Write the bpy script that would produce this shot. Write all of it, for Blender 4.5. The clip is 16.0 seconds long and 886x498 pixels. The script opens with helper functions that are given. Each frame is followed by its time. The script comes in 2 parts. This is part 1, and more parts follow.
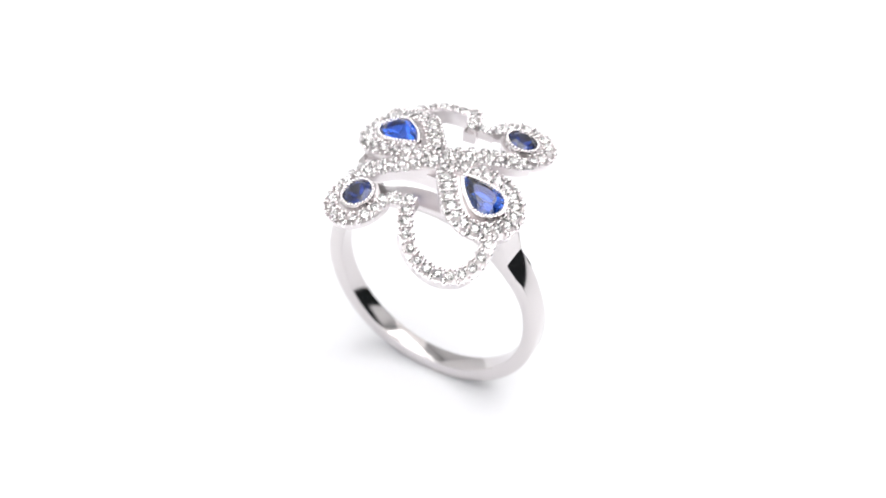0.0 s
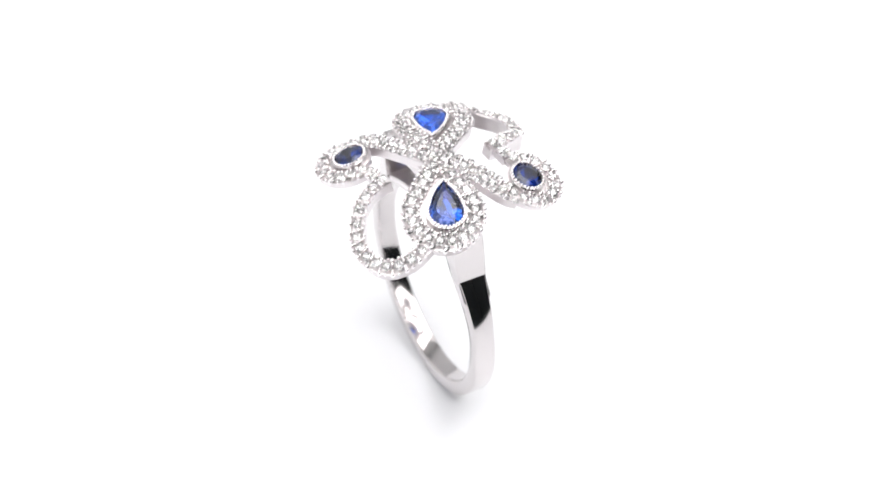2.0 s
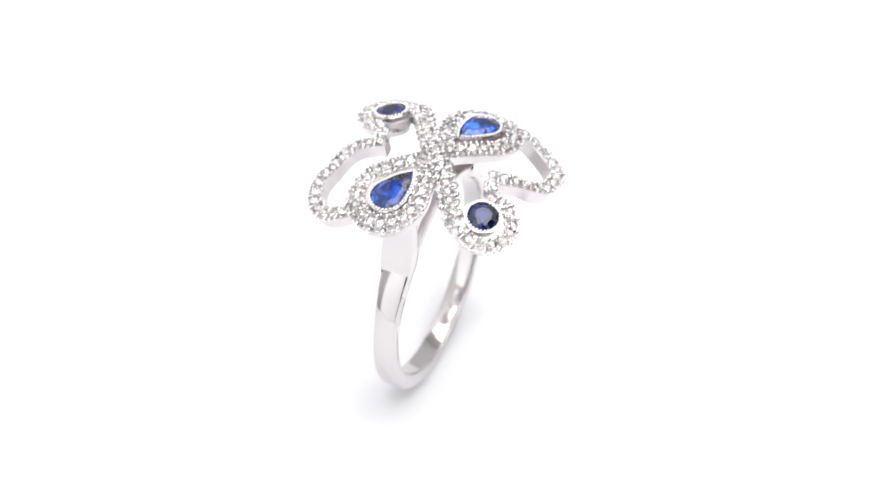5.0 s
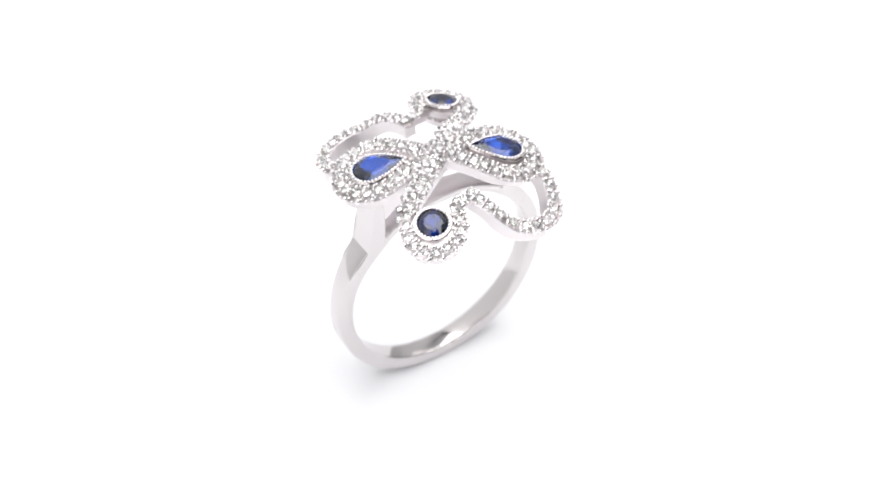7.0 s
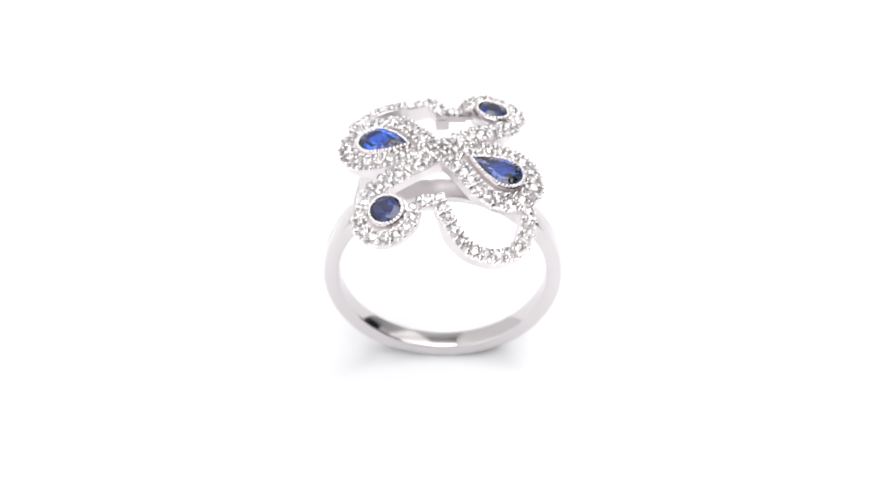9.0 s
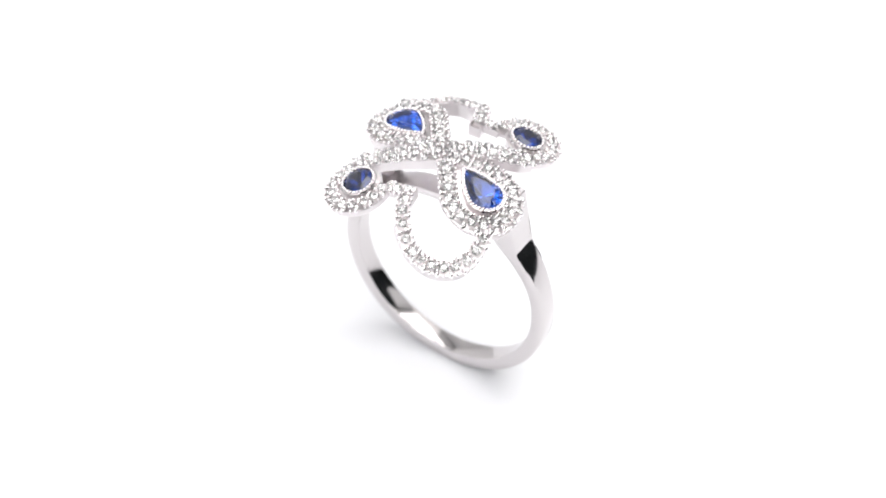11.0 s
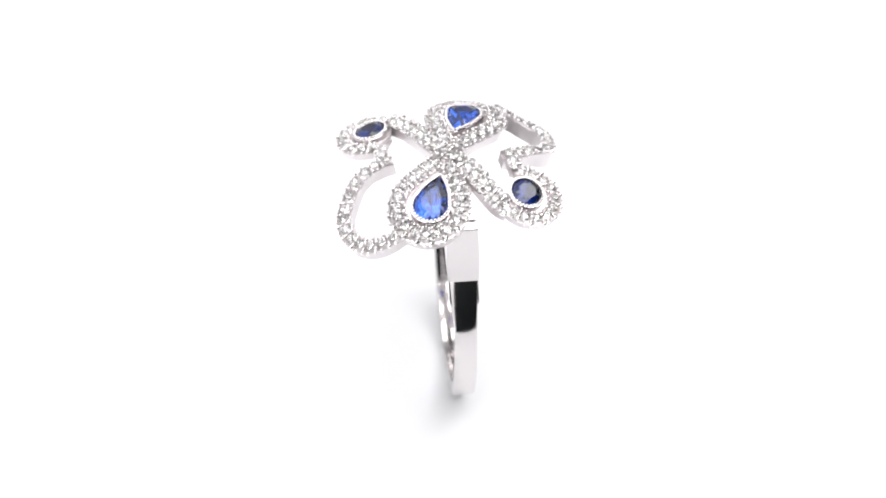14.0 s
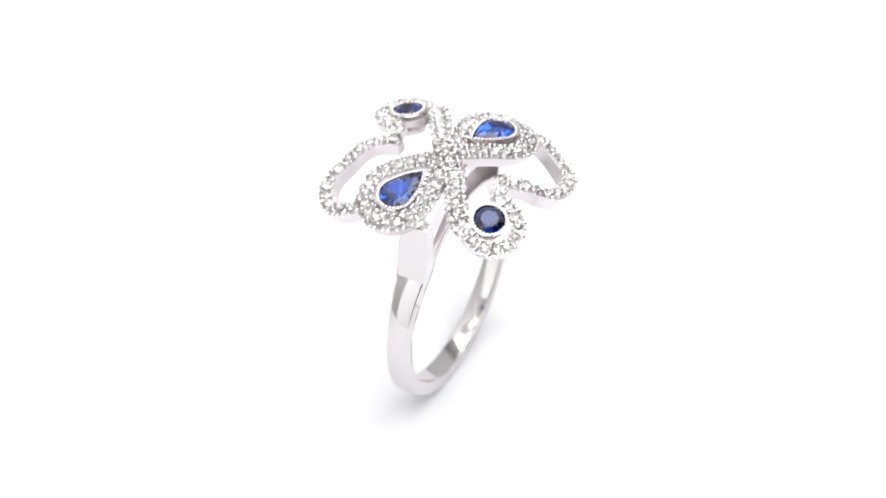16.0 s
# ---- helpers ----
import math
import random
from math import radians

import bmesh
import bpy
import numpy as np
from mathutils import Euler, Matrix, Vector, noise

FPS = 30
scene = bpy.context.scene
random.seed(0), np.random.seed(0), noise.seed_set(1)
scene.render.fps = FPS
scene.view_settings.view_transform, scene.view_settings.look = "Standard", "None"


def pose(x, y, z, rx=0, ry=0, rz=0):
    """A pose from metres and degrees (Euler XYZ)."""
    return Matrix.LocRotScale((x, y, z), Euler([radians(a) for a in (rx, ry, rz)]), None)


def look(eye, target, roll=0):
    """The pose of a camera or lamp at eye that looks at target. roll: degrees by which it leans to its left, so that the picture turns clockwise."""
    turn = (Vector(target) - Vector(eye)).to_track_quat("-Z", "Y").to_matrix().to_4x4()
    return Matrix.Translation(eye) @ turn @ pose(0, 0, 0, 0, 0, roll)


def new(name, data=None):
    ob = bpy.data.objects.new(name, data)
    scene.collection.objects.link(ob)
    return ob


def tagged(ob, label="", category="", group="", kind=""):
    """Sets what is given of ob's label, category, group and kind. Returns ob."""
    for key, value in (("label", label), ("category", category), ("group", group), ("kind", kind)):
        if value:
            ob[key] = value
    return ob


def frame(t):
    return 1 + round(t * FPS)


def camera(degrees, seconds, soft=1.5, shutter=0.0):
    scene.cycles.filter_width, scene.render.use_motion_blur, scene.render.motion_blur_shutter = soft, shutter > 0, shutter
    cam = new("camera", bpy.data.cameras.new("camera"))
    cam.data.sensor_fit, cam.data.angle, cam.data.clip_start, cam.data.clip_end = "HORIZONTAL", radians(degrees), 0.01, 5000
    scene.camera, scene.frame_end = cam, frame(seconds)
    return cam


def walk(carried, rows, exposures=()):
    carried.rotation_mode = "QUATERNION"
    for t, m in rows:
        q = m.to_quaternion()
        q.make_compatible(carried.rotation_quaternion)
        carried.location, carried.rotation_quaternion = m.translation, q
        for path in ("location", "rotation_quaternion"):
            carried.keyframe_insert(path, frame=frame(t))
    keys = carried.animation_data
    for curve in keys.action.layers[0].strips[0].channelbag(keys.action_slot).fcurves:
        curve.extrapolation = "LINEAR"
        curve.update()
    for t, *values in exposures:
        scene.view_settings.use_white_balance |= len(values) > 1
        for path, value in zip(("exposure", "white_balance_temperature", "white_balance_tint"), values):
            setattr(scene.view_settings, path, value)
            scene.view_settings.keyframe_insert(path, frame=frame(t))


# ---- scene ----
# A jewellery ring turns on a white photo table before a standing camera. Metres; ring shapes are written in millimetres.
cam = camera(20, 16.0, soft=1.55)
EYE = (0.0, -0.16859, 0.18382)
TURN = 16.725          # degrees per second, clockwise seen from above
START = -33.0          # the band's direction at the start
OFF = (-0.10, -0.53)   # ring's middle from the turntable's axis, millimetres
CAM_POSE = pose(*EYE, 90 - 45.015, 0, -0.028)
walk(cam, [(0.0, CAM_POSE), (16.0, CAM_POSE)])
cam.data.dof.use_dof = True
cam.data.dof.focus_distance = 0.2235
cam.data.dof.aperture_fstop = 32.0

# ---- light ----
scene.view_settings.exposure = 0.0
world = bpy.data.worlds.new("studio_air")
scene.world = world
world.use_nodes = True
world.node_tree.nodes["Background"].inputs[0].default_value = (0.9, 0.93, 1.0, 1)
world.node_tree.nodes["Background"].inputs[1].default_value = 0.05


def softbox(name, eye, target, sx, sy, watts, colour=(1, 1, 1)):
    lamp = bpy.data.lights.new(name, "AREA")
    lamp.shape, lamp.size, lamp.size_y = "RECTANGLE", sx, sy
    lamp.energy, lamp.color = watts, colour
    ob = new(name, lamp)
    ob.matrix_world = look(eye, target)
    return ob


softbox("softbox_overhead", (0.22, -0.05, 0.76), (0.22, -0.05, 0.0), 0.82, 1.05, 8.8, (1.0, 0.99, 0.98))
softbox("softbox_key", (0.42, 0.50, 0.60), (0, 0, 0.01), 0.46, 0.46, 0.55, (1.0, 0.98, 0.96))
softbox("softbox_side", (-0.185, -0.46, 0.14), (0.5, -0.46, 0.14), 0.66, 0.98, 1.8, (0.98, 0.99, 1.0))


# ---- materials ----
def material(name):
    m = bpy.data.materials.new(name)
    m.use_nodes = True
    return m, m.node_tree.nodes, m.node_tree.links, m.node_tree.nodes["Principled BSDF"]


def grain(nodes, links, bsdf, scale, strength, distance, rough=None, detail=4.0):
    """Fine relief, and roughness that varies with a coarser cloud."""
    tc = nodes.new("ShaderNodeTexCoord")
    n = nodes.new("ShaderNodeTexNoise")
    n.inputs["Scale"].default_value, n.inputs["Detail"].default_value = scale, detail
    links.new(tc.outputs["Object"], n.inputs["Vector"])
    b = nodes.new("ShaderNodeBump")
    b.inputs["Strength"].default_value, b.inputs["Distance"].default_value = strength, distance
    links.new(n.outputs["Fac"], b.inputs["Height"])
    links.new(b.outputs["Normal"], bsdf.inputs["Normal"])
    if rough:
        n2 = nodes.new("ShaderNodeTexNoise")
        n2.inputs["Scale"].default_value = scale * 0.22
        links.new(tc.outputs["Object"], n2.inputs["Vector"])
        r = nodes.new("ShaderNodeMapRange")
        r.inputs["To Min"].default_value, r.inputs["To Max"].default_value = rough
        links.new(n2.outputs["Fac"], r.inputs["Value"])
        links.new(r.outputs["Result"], bsdf.inputs["Roughness"])


def silver_material(name, colour, rough, scale, strength, distance):
    m, nodes, links, b = material(name)
    b.inputs["Base Color"].default_value = (*colour, 1)
    b.inputs["Metallic"].default_value = 1.0
    grain(nodes, links, b, scale, strength, distance, rough)
    return m


def gem_material(name, colour, ior, clear=1.0):
    m, nodes, links, b = material(name)
    b.inputs["Base Color"].default_value = (*colour, 1)
    b.inputs["Roughness"].default_value = 0.0
    b.inputs["IOR"].default_value = ior
    b.inputs["Transmission Weight"].default_value = clear
    return m


def matt_material(name, colour, rough, scale, strength, distance, gloss=0.5):
    m, nodes, links, b = material(name)
    b.inputs["Base Color"].default_value = (*colour, 1)
    b.inputs["Roughness"].default_value = rough
    b.inputs["Specular IOR Level"].default_value = gloss
    grain(nodes, links, b, scale, strength, distance)
    return m


SILVER = silver_material("polished_silver", (0.668, 0.638, 0.640), (0.07, 0.14), 900, 0.05, 0.00003)
CAST = silver_material("cast_silver", (0.745, 0.706, 0.715), (0.25, 0.42), 2600, 0.25, 0.00004)
BEAD = silver_material("bright_silver", (0.96, 0.925, 0.935), (0.20, 0.30), 2600, 0.1, 0.00002)
CLEAR = gem_material("clear_zirconia", (0.99, 0.975, 0.98), 2.15, 0.90)
# same sapphire as BLUE; the round stones' dimness is put into this colour
SHADED_BLUE = gem_material("shaded_blue_sapphire", (0.002, 0.016, 0.145), 1.77)
BLUE = gem_material("blue_sapphire", (0.012, 0.090, 0.58), 1.77)
PAPER = matt_material("white_table_sheet", (0.845, 0.85, 0.875), 0.32, 1800, 0.04, 0.00003, 0.35)
WHITE = matt_material("white_tent_cloth", (0.86, 0.86, 0.86), 0.9, 300, 0.2, 0.0005, 0.1)
GREY = matt_material("grey_wall", (0.62, 0.62, 0.625), 0.8, 60, 0.3, 0.002, 0.2)
BLACK = matt_material("black_curtain", (0.012, 0.014, 0.015), 0.9, 60, 0.5, 0.004, 0.1)

# ---- the place ----
MM = 0.001


def part(name, bm, mat, parent=None, label="", smooth=False):
    me = bpy.data.meshes.new(name)
    bmesh.ops.recalc_face_normals(bm, faces=bm.faces[:])
    bm.to_mesh(me)
    bm.free()
    me.materials.append(mat)
    if smooth:
        for p in me.polygons:
            p.use_smooth = True
    ob = new(name, me)
    ob.parent = parent
    if label:
        tagged(ob, label)
    return ob


def slab(name, lo, hi, mat, label, category):
    bm = bmesh.new()
    bmesh.ops.create_cube(bm, size=1.0)
    for v in bm.verts:
        v.co = Vector([lo[i] + (v.co[i] + 0.5) * (hi[i] - lo[i]) for i in range(3)])
    ob = part(name, bm, mat)
    return tagged(ob, label, category, kind="structure")


slab("ground", (-0.20, -0.082, -0.02), (0.30, 0.75, 0.0), PAPER, "smooth white photo table under the turning ring", "table")
slab("floor", (-0.22, -0.82, -0.42), (0.82, 0.77, -0.40), BLACK, "plain dark floor under the photo table", "floor")
slab("wall_left", (-0.22, -0.80, -0.40), (-0.20, 0.10, 0.80), WHITE, "plain white cloth wall of the photo tent", "wall")
slab("wall_left_rear", (-0.22, 0.10, -0.40), (-0.20, 0.75, 0.80), WHITE, "plain white cloth wall beside the photo table", "wall")
slab("wall_back", (-0.20, 0.75, -0.40), (0.80, 0.77, 0.80), GREY, "plain grey wall behind the photo table", "wall")
slab("wall_right_rear", (0.80, 0.04, 0.29), (0.82, 0.77, 0.80), GREY, "plain grey wall at the far side of the photo table", "wall")
# unseen panel, added to size the dark patch mirrored inside the band
slab("dark_reflection_panel", (0.80, 0.04, -0.40), (0.82, 0.77, 0.29), BLACK, "unseen dark panel added to shape the reflection in the band", "wall")
slab("wall_right", (0.80, -0.80, -0.40), (0.82, 0.04, 0.80), BLACK, "plain dark curtain beside the photo table", "wall")
slab("wall_front", (-0.22, -0.82, -0.40), (0.82, -0.80, 0.80), BLACK, "plain dark curtain facing the photo table", "wall")
slab("ceiling", (-0.22, -0.82, 0.80), (0.82, 0.77, 0.82), WHITE, "plain white cloth roof of the photo tent", "ceiling")

# ---- the ring ----
ZC, RO, RI = 11.4, 11.4, 9.98       # band: middle's height, outer and inner radius
TOP, DX, DY, DIP = 27.55, 0.025, 0.018, 1.25  # the domed head


def ease(t):
    t = max(0.0, min(1.0, t))
    return t * t * (3 - 2 * t)


def dome(x, y):
    """Height of the head: arched along the band, drooping to its two far sides, its open loops a little lower."""
    return TOP - DX * x * x - DY * y * y - DIP * ease((-x * y - 4) / 30) * ease((abs(y) - 4.5) / 4)


def outward(x, y):
    """The direction straight out of the domed head."""
    h = 0.6
    return Vector(((dome(x - h, y) - dome(x + h, y)) / (2 * h), (dome(x, y - h) - dome(x, y + h)) / (2 * h), 1)).normalized()


def seat(x, y, lift=0.0, turn=0.0):
    """The pose on the domed head: z out of it, x turned by so many degrees; in metres."""
    n = outward(x, y)
    a = radians(turn)
    u = Vector((math.cos(a), math.sin(a), 0))
    u = (u - n * u.dot(n)).normalized()
    v = n.cross(u)
    o = (Vector((x, y, dome(x, y))) + n * lift) * MM
    return Matrix(((u.x, v.x, n.x, o.x), (u.y, v.y, n.y, o.y), (u.z, v.z, n.z, o.z), (0, 0, 0, 1)))


ring = tagged(new("finger_ring"), "polished silver ring with four blue stones and clear pave halos", "ring")


def smooth_curve(points, closed=False, step=0.18):
    """A Catmull-Rom curve through the points, in even steps."""
    p = [np.array(q, float) for q in points]
    n = len(p)
    out = []
    for i in range(n if closed else n - 1):
        if closed:
            a, b, c, d = p[i - 1], p[i], p[(i + 1) % n], p[(i + 2) % n]
        else:
            b, c = p[i], p[i + 1]
            a = p[i - 1] if i else 2 * b - c
            d = p[i + 2] if i + 2 < n else 2 * c - b
        for k in range(24):
            t = k / 24
            out.append(0.5 * (2 * b + (c - a) * t + (2 * a - 5 * b + 4 * c - d) * t * t + (3 * b - a - 3 * c + d) * t ** 3))
    if not closed:
        out.append(p[-1])
    return even(out, closed, step)


def even(points, closed, step):
    p = np.array(list(points) + ([points[0]] if closed else []), float)
    s = np.concatenate([[0], np.cumsum(np.linalg.norm(np.diff(p, axis=0), axis=1))])
    n = max(2, round(s[-1] / step))
    at = np.linspace(0, s[-1], n + 1)
    q = np.stack([np.interp(at, s, p[:, 0]), np.interp(at, s, p[:, 1])], 1)
    return q[:-1] if closed else q


def normals2(q, closed):
    if closed:
        t = np.roll(q, -1, 0) - np.roll(q, 1, 0)
    else:
        t = np.gradient(q, axis=0)
    t = t / np.linalg.norm(t, axis=1)[:, None]
    return np.stack([-t[:, 1], t[:, 0]], 1)


def ribbon(name, q, width, depth, closed, label="", lift=0.0, mat=None):
    """A strip of that width and depth along q, laid on the dome, with eased edges. width: a number or one for each point."""
    q = np.array(q)
    nn = normals2(q, closed)
    w = np.full(len(q), width) if np.isscalar(width) else np.array(width)
    prof = [(-0.5, -depth), (-0.5, -0.30), (-0.46, -0.22), (-0.38, -0.22), (-0.33, -0.55)]
    prof = prof + [(-x, z) for x, z in prof[::-1]]
    bm = bmesh.new()
    rows = []
    for c, n, wi in zip(q, nn, w):
        row = []
        for s, z in prof:
            x, y = c + n * s * wi
            row.append(bm.verts.new((Vector((x, y, dome(x, y))) + outward(x, y) * (lift + z)) * MM))
        rows.append(row)
    k = len(prof)
    m = len(rows)
    for i in range(m if closed else m - 1):
        a, b = rows[i], rows[(i + 1) % m]
        for j in range(k):
            bm.faces.new((a[j], a[(j + 1) % k], b[(j + 1) % k], b[j]))
    if not closed:
        bm.faces.new(rows[0])
        bm.faces.new(rows[-1])
    return part(name, bm, mat or CAST, ring, label)


# clear stones, shared by all the settings
def facet_stone(outline, table, crown, deep, keel=None):
    """A cut stone: girdle outline (mm), scaled table, crown height and depth; sharp facets."""
    o = np.array(outline, float)
    n = len(o)
    c = np.array(keel) if keel is not None else o.mean(0)
    bm = bmesh.new()

    def loop(scale, z, shift):
        pts = []
        for i in range(n):
            a = o[i] if not shift else (o[i] + o[(i + 1) % n]) / 2
            pts.append(bm.verts.new(Vector((*(c + (a - c) * scale), z)) * MM))
        return pts

    tb = loop(table, crown, False)
    st = loop((1 + table) / 2 * 1.02, crown * 0.62, True)
    gu = loop(1.0, 0.03, False)
    gl = loop(1.0, -0.03, False)
    pv = loop(0.52, -deep * 0.52, True)
    tip = bm.verts.new(Vector((*c, -deep)) * MM)
    bm.faces.new(tb)
    for i in range(n):
        j = (i + 1) % n
        bm.faces.new((tb[i], st[i], tb[j]))
        bm.faces.new((tb[j], st[i], gu[j], st[j]))
        bm.faces.new((st[i], gu[i], gu[j]))
        bm.faces.new((gu[i], gl[i], gl[j], gu[j]))
        bm.faces.new((gl[i], pv[i], gl[j]))
        bm.faces.new((gl[j], pv[i], pv[j]))
        bm.faces.new((pv[i], tip, pv[j]))
    return bm


def circle(r, n, turn=0.0):
    return [(r * math.cos(2 * math.pi * i / n + turn), r * math.sin(2 * math.pi * i / n + turn)) for i in range(n)]


def stone_mesh(sides, table, crown, deep):
    bm = facet_stone(circle(0.5, sides), table, crown, deep)
    bmesh.ops.recalc_face_normals(bm, faces=bm.faces[:])
    me = bpy.data.meshes.new("pave_stone")
    bm.to_mesh(me)
    bm.free()
    me.materials.append(CLEAR)
    return me


STONES = [stone_mesh(6, 0.50, 0.15, 0.43), stone_mesh(7, 0.58, 0.13, 0.38), stone_mesh(6, 0.44, 0.17, 0.47), stone_mesh(5, 0.52, 0.16, 0.41)]
placed = []


def bead_cloud(name, spots, mat, parent, label="", tall=1.0):
    """Small round beads, joined; spots: (point in metres, radius in metres)."""
    verts, faces = [], []
    base = bmesh.new()
    bmesh.ops.create_icosphere(base, subdivisions=2, radius=1.0)
    bv = [v.co.copy() for v in base.verts]
    bf = [[v.index for v in f.verts] for f in base.faces]
    base.free()
    for c, r in spots:
        k = len(verts)
        verts += [tuple(Vector(c) + Vector((v.x, v.y, v.z * tall)) * r) for v in bv]
        faces += [[k + i for i in f] for f in bf]
    me = bpy.data.meshes.new(name)
    me.from_pydata(verts, [], faces)
    me.materials.append(mat)
    for p in me.polygons:
        p.use_smooth = True
    ob = new(name, me)
    ob.parent = parent
    return tagged(ob, label, kind="stuff")


def pave(holder, q, closed, pitch, size, prong_at, lift=0.04, gap=0.84):
    """Stones in a row along q, each between bead prongs at its sides; skips those that would touch others."""
    pts = even(list(q), closed, pitch)
    if not closed:
        pts = (pts[1:] + pts[:-1]) / 2
    nn = normals2(pts, closed)
    spots = []
    for i, (c, n) in enumerate(zip(pts, nn)):
        s = size * random.uniform(0.95, 1.05)
        if any((c[0] - x) ** 2 + (c[1] - y) ** 2 < (gap * (s + r) / 2) ** 2 for x, y, r in placed):
            continue
        placed.append((c[0], c[1], s))
        st = new("pave_stone", random.choice(STONES))
        st.parent = holder
        tilt = Matrix.Rotation(radians(random.uniform(-16, 16)), 4, "X") @ Matrix.Rotation(radians(random.uniform(-16, 16)), 4, "Y")
        st.matrix_local = seat(c[0], c[1], lift, random.uniform(0, 45)) @ tilt @ Matrix.Scale(s, 4)
        if not closed and i == len(pts) - 1:
            continue
        t = np.array((n[1], -n[0]))
        for side in (-1, 1):
            for out, along, size2 in ((0.92, 0.5, 0.215), (0.42, 0.5, 0.18), (1.04, 0.0, 0.15)):
                e = c + n * side * prong_at * out + t * pitch * along
                spots.append((Vector((e[0], e[1], dome(e[0], e[1]) - 0.12)) * MM, size2 * random.uniform(0.9, 1.15) * MM))
    if spots:
        bead_cloud("prong", spots, BEAD, holder, "tiny bead prongs along the stones", 1.4)


def pear(length, half, n=16):
    """Pear outline with its point at (0, 0) and its round end at (length, 0)."""
    c, r = length - half, half
    a = math.acos(r / c)
    pts = [(0.0, 0.0)]
    side = 3
    tx, ty = c - r * math.cos(a), r * math.sin(a)
    for k in range(1, side):
        f = k / side
        pts.append((tx * f, -ty * f - 0.22 * math.sin(math.pi * f)))
    m = n - 2 * side + 1
    for k in range(m):
        b = math.pi + a + (2 * math.pi - 2 * a) * k / (m - 1)
        pts.append((c + r * math.cos(b), r * math.sin(b)))
    for k in range(side - 1, 0, -1):
        f = k / side
        pts.append((tx * f, ty * f + 0.22 * math.sin(math.pi * f)))
    return pts


def inset(q, d):
    """The closed outline moved outwards by d (for outlines that run counter-clockwise)."""
    q = np.array(q)
    return q - normals2(q, True) * d


def bezel(name, outline, m, gem_bm, gem_mat, label):
    """A collar round a blue stone, beaded on its rim; outline: the stone's girdle."""
    o = even(list(outline), True, 0.16)
    o = np.array(o)
    bm = bmesh.new()
    prof = [(0.34, -1.45), (0.34, 0.02), (0.28, 0.10), (0.06, 0.10), (-0.02, 0.03), (-0.08, -0.10), (-0.08, -1.45)]
    loops = []
    for d, z in prof:
        loops.append([bm.verts.new(Vector((x, y, z)) * MM) for x, y in inset(o, d)])
    n = len(o)
    for a, b in zip(loops, loops[1:] + loops[:1]):
        for i in range(n):
            bm.faces.new((a[i], a[(i + 1) % n], b[(i + 1) % n], b[i]))
    bz = part(name, bm, SILVER, ring, label)
    bz.matrix_local = m
    rim = even(list(inset(o, 0.08)), True, 0.35)
    bead_cloud("milgrain", [(Vector((x, y, 0.14)) * MM, 0.155 * MM) for x, y in rim], BEAD, bz, "beaded silver rim")
    part("sapphire", gem_bm, gem_mat, bz, "faceted deep blue stone")
    return bz


def polar_drop(ax, ay, deg, c, r, tip, perp=0.0):
    """Teardrop line round a pear setting: round part at distance c with radius r, point at distance tip, along deg."""
    a = math.acos(r / (c - tip))
    pts = [(tip, 0.0)]
    for k in range(25):
        b = math.pi + a + (2 * math.pi - 2 * a) * k / 24
        pts.append((c + r * math.cos(b), perp + r * math.sin(b)))
    t = radians(deg)
    return [(ax + x * math.cos(t) - y * math.sin(t), ay + x * math.sin(t) + y * math.cos(t)) for x, y in pts]


PEAR_TIP, PEAR_TURN = (2.97, -0.77), -18.5
ROUND_AT = (4.46, 6.93)
LOOP = [(7.95, -3.6), (8.4, -5.2), (8.4, -6.6), (7.95, -7.9), (7.1, -8.95), (5.95, -9.6), (4.6, -9.78), (3.25, -9.48), (2.15, -8.85), (1.35, -8.0), (0.75, -7.05), (0.28, -6.0), (0.1, -5.1)]
ARM = [(0, 0), (1.6, 1.5), (3.1, 2.6), (4.5, 3.5), (5.65, 4.42), (6.2, 5.35)]


def flip(q, s):
    return [(x * s, y * s) for x, y in q]


# the crossing ribbon from one round stone to the other
spine = smooth_curve([(-x, -y) for x, y in ARM[:0:-1]] + ARM)
strip = ribbon("crossing_ribbon", spine, 1.58 + 0.85 * np.exp(-(spine ** 2).sum(1) / 6.0), 1.3, False, "curved silver strip set with clear stones")
drops, halos, loops_done = [], [], []
for s in (1, -1):
    drop = even(flip(polar_drop(0, 0, -17.5, 6.12, 3.0, 0.3, -0.15), s), True, 0.18)
    drops.append((drop, ribbon("pear_halo", drop, 1.74, 1.2, True, "drop-shaped silver halo of clear stones")))
    rnd = [(s * (ROUND_AT[0] + 2.5 * math.cos(radians(a))), s * (ROUND_AT[1] + 0.2 + 2.5 * math.sin(radians(a)))) for a in range(-48, 206, 3)]
    halos.append((rnd, ribbon("round_halo", rnd, 1.28, 0.9, False, "round silver halo of clear stones")))
pave(strip, spine, False, 1.06, 0.92, 0.70, gap=0.80)
for q, ob in halos:
    pave(ob, q, False, 1.08, 0.92, 0.60)
for q, ob in drops:
    pave(ob, q, True, 1.08, 0.97, 0.78)
for s in (1, -1):
    q = smooth_curve(flip(LOOP, s))
    ob = ribbon("loop", q, 1.30, 1.55, False, "open silver loop set with clear stones")
    pave(ob, q, False, 1.14, 0.97, 0.61)
    loops_done.append((q, ob))
    nq = smooth_curve(flip([(0.6, -6.0), (-0.6, -6.05), (-2.0, -6.3)], s))
    ob = ribbon("link", nq, 1.1, 0.9, False, "short silver link set with clear stones", lift=-0.03)
    pave(ob, nq, False, 0.9, 0.95, 0.5)
    loops_done.append((nq, ob))

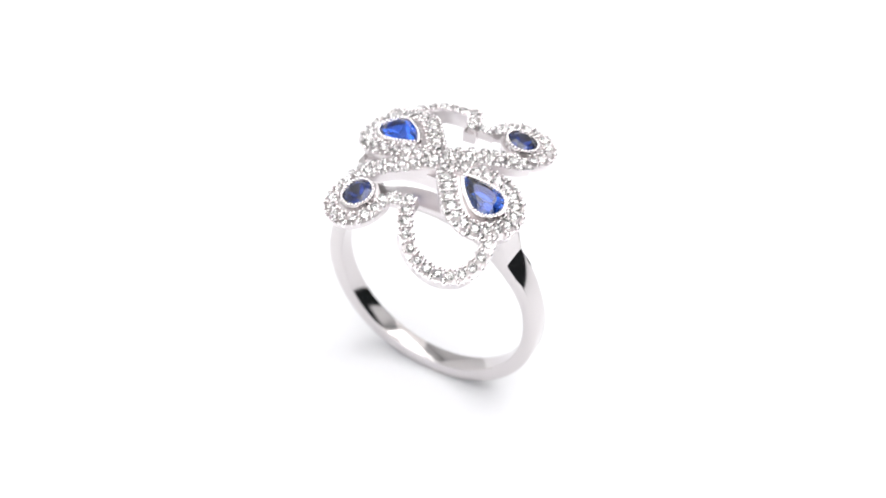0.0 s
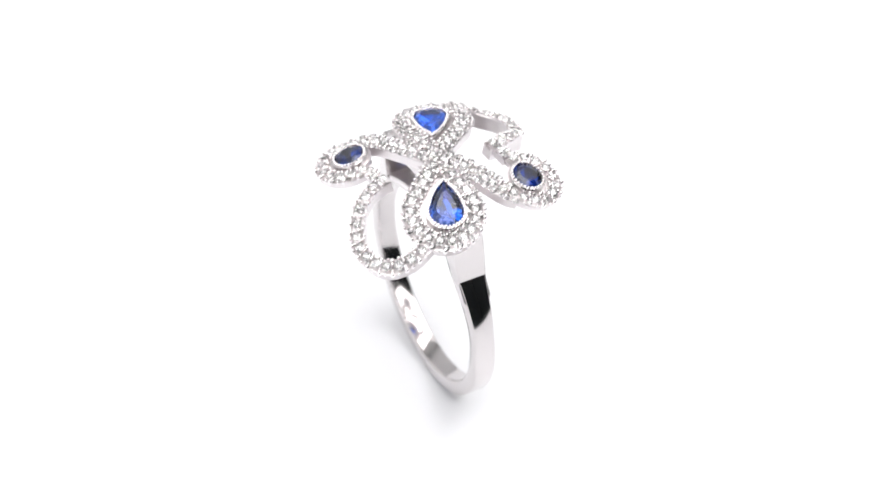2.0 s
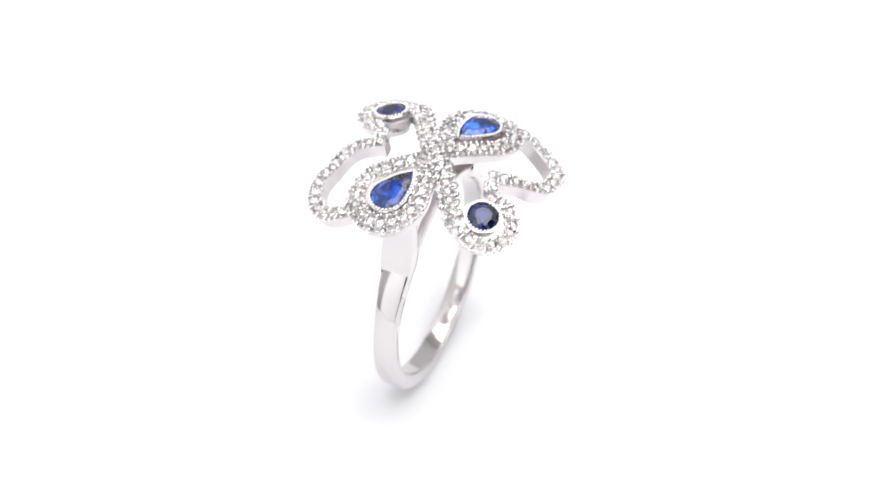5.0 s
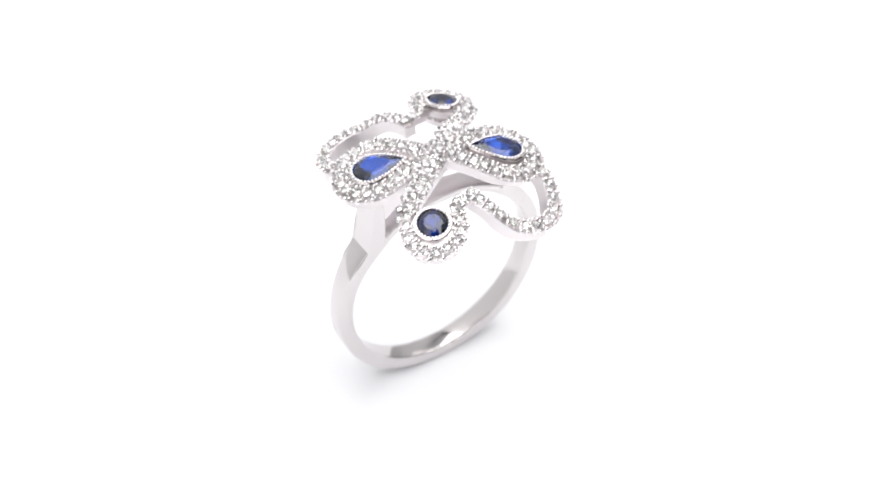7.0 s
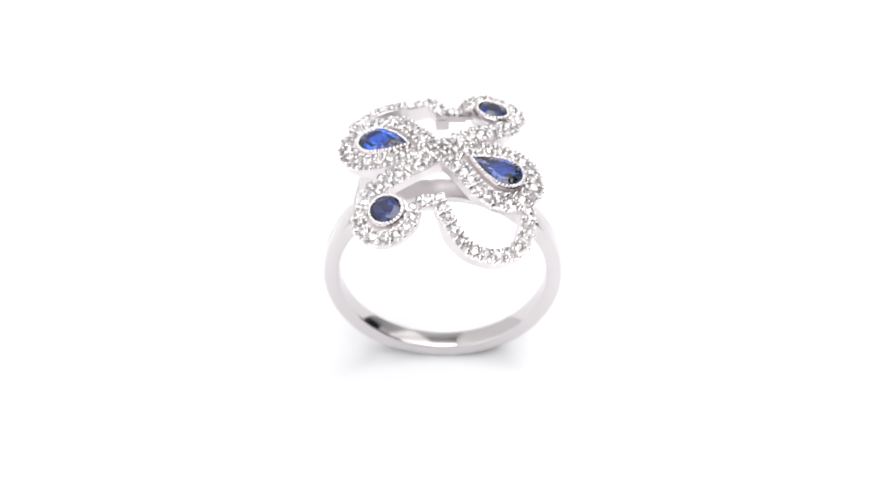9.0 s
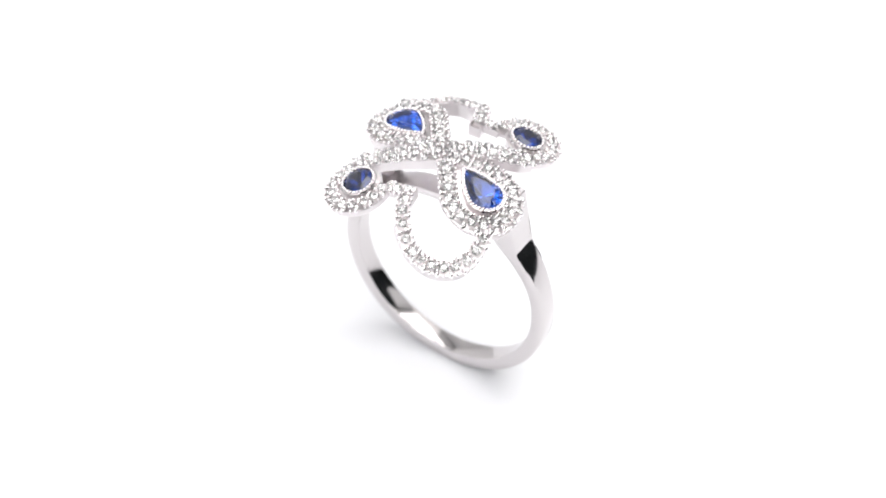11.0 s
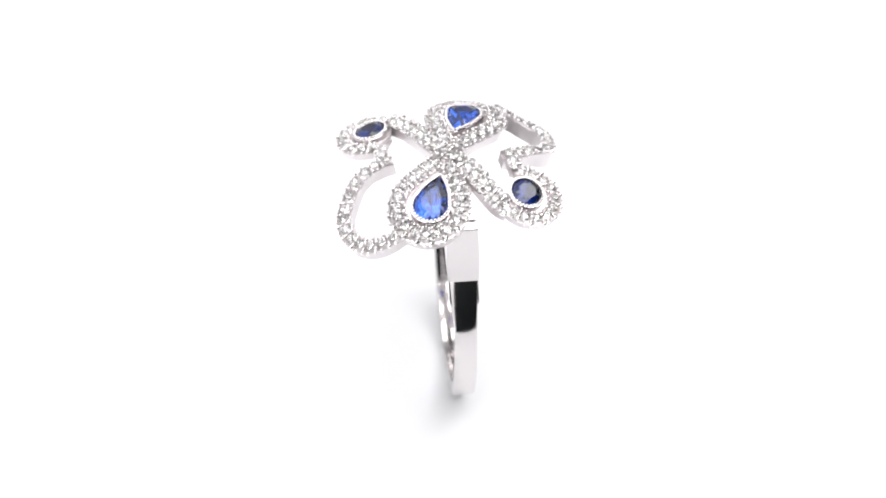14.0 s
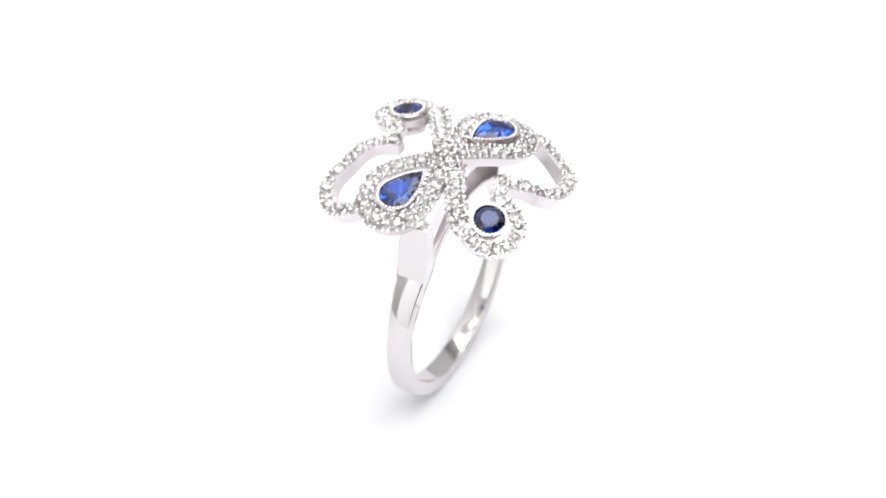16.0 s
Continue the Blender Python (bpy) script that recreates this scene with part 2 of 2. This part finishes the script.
def tray(name, outline, top, s_label, hole=0.5):
    """A plate with an open middle under a setting, following the dome."""
    bm = bmesh.new()
    o = np.array(outline)
    c = o.mean(0)
    loops = []
    for f, z in ((1.0, top), (1.0, top - 0.6), (hole, top - 0.6), (hole, top)):
        loops.append([bm.verts.new(Vector((*(c + (p - c) * f), dome(*(c + (p - c) * f)) + z)) * MM) for p in o])
    n = len(o)
    for a, b in zip(loops, loops[1:] + loops[:1]):
        for i in range(n):
            j = (i + 1) % n
            bm.faces.new((a[i], a[j], b[j], b[i]))
    return part(name, bm, CAST, ring, s_label)


for s in (1, -1):
    tray("pear_tray", even(flip(polar_drop(0, 0, -17.5, 6.12, 2.9, 1.0, -0.15), s), True, 0.5), -0.50, "silver floor between collar and halo")
    # unseen plate, added to cut the pear stone's blue reflection inside the band
    tray("pear_light_stop", even(flip(polar_drop(0, 0, -17.5, 5.9, 1.9, 2.6, -0.1), s), True, 0.5), -1.6, "unseen silver plate added to keep the pear stone's blue out of the band", 0.62)
    tray("round_tray", [(s * ROUND_AT[0] + x, s * ROUND_AT[1] + y) for x, y in circle(1.98, 32)], -0.28, "silver floor under the round collar", 0.62)
    # unseen plate, added so that the bright table doesn't light the round stone from below
    tray("round_light_stop", [(s * ROUND_AT[0] + x, s * ROUND_AT[1] + y) for x, y in circle(1.75, 32)], -1.5, "unseen silver plate added to keep light from below out of the round stone", 0.02)

def fill(holder, q, closed, reach):
    """Smaller stones in the gaps that the rows leave on a strip."""
    q = np.array(q)
    nn = normals2(q, closed)
    for s in (0.95, 0.8, 0.66, 0.54):
        for side in (0.0, 0.5, -0.5, 1.0, -1.0):
            for c, n in list(zip(q, nn))[2:-2]:
                e = c + n * side * max(0.0, reach - s * 0.5)
                if all((e[0] - x) ** 2 + (e[1] - y) ** 2 > (0.90 * (s + r) / 2) ** 2 for x, y, r in placed):
                    placed.append((e[0], e[1], s))
                    st = new("pave_stone", random.choice(STONES))
                    st.parent = holder
                    st.matrix_local = seat(e[0], e[1], 0.0, random.uniform(0, 45)) @ Matrix.Rotation(radians(random.uniform(-9, 9)), 4, "X") @ Matrix.Scale(s, 4)


fill(strip, spine, False, 1.15)
for q, ob in drops:
    fill(ob, q, True, 0.88)
for q, ob in halos + loops_done:
    fill(ob, q, False, 0.64)

# blue stones in their collars
for s in (1, -1):
    turn = PEAR_TURN + (0 if s > 0 else 180)
    m = seat(PEAR_TIP[0] * s + s * 2.6 * math.cos(radians(PEAR_TURN)), PEAR_TIP[1] * s + s * 2.6 * math.sin(radians(PEAR_TURN)), 0.0, turn) @ pose(0, 0, 0, 0, -3)
    po = [(x - 2.6, y) for x, y in pear(4.95, 1.60)]
    bezel("pear_bezel", po, m, facet_stone([(x * 0.985, y * 0.985) for x, y in po], 0.60, 0.40, 1.55, (0.4, 0)), BLUE, "drop-shaped silver collar with a beaded rim")
    m = seat(ROUND_AT[0] * s, ROUND_AT[1] * s, 0.12, 20)
    ro = circle(1.43, 10)
    bezel("round_bezel", circle(1.43, 60), m, facet_stone(ro, 0.58, 0.36, 1.7), SHADED_BLUE, "round silver collar with a beaded rim")


# band: a full hoop, with a wide flat lower part and a slimmer arch under the head
def hoop():
    bm = bmesh.new()
    rows = []
    n = 160
    for i in range(n):
        a = 2 * math.pi * i / n
        up = max(0.0, min(1.0, (math.sin(a) - 0.745) / 0.12))
        up = up * up * (3 - 2 * up)
        ro = RO - 0.55 * up
        half = 1.02 + 0.36 * ease((math.sin(a) - 0.15) / 0.65) - 0.20 * up
        mid = (RI + ro) / 2
        prof = []
        e = 0.08
        for x, y in ((ro, half - 2 * e), (ro - 0.04, half - e), (ro - 0.2, half - 0.03), (mid, half), (RI + 0.10, half - 0.02), (RI + 0.02, half - e), (RI, half - 2 * e)):
            prof.append((x, y))
        prof = prof + [(x, -y) for x, y in prof[::-1]]
        rows.append([bm.verts.new(Vector((r * math.cos(a), y, ZC + r * math.sin(a))) * MM) for r, y in prof])
    for a, b in zip(rows, rows[1:] + rows[:1]):
        k = len(a)
        for j in range(k):
            bm.faces.new((a[j], a[(j + 1) % k], b[(j + 1) % k], b[j]))
    ob = part("band", bm, SILVER, ring, "polished plain silver band", smooth=True)
    ob.data.materials.append(CAST)
    for p in ob.data.polygons:
        if p.center.z > (ZC + 8.6) * MM and p.normal.z > 0:
            p.material_index = 1        # the arch hidden under the head is left unpolished
    return ob


hoop()


def prism(name, outline, halves, label, mat):
    """A bar whose side view is outline (x, z) and whose half width follows z."""
    bm = bmesh.new()
    sides = [[bm.verts.new(Vector((x, s * halves(z), z)) * MM) for x, z in outline] for s in (-1, 1)]
    n = len(outline)
    for i in range(n):
        j = (i + 1) % n
        bm.faces.new((sides[0][i], sides[0][j], sides[1][j], sides[1][i]))
    bm.faces.new(sides[0])
    bm.faces.new(sides[1])
    bmesh.ops.bevel(bm, geom=bm.edges[:], offset=0.1 * MM, segments=2, profile=0.5, affect="EDGES", clamp_overlap=True)
    return part(name, bm, mat, ring, label)


def arc(r, a0, a1, n):
    return [(r * math.cos(radians(a0 + (a1 - a0) * i / n)), ZC + r * math.sin(radians(a0 + (a1 - a0) * i / n))) for i in range(n + 1)]


for s in (1, -1):
    side = arc(RO - 0.06, 32, 42.5, 6) + [(7.92, 21.2), (7.55, 25.0)] + [(6.5, 25.2), (6.58, 22.0), (6.65, 20.2)] + arc(RO - 0.9, 52, 30, 6)
    prism("shoulder", [(x * s, z) for x, z in side], lambda z: 1.335 + 0.325 * ease((z - 18.6) / 4.0) - 0.16 * max(0.0, z - 23.2), "flared polished shoulder of the band", SILVER)
RUN = [6.75 * (i / 12 - 1) for i in range(25)]
rail = [(x, dome(x, 0) - 0.95) for x in RUN] + [(x, 25.15 - 0.066 * x * x) for x in RUN[::-1]]
prism("gallery_rail", rail, lambda z: 1.22, "arched silver rail under the head", CAST)


HOOP = pose(-0.0002, -0.0006, 0, 0, 0, 3.0)
for ob in ring.children:
    if ob.name.split(".")[0] in ("band", "shoulder", "gallery_rail"):
        ob.matrix_local = HOOP


def motions():
    rows = []
    for i in range(33):
        t = i * 0.5
        a = radians(-TURN * t)
        x = (OFF[0] * math.cos(a) - OFF[1] * math.sin(a)) * MM
        y = (OFF[0] * math.sin(a) + OFF[1] * math.cos(a)) * MM
        rows.append((t, pose(x, y, 0, 0, 0, START - TURN * t)))
    walk(ring, rows)


motions()
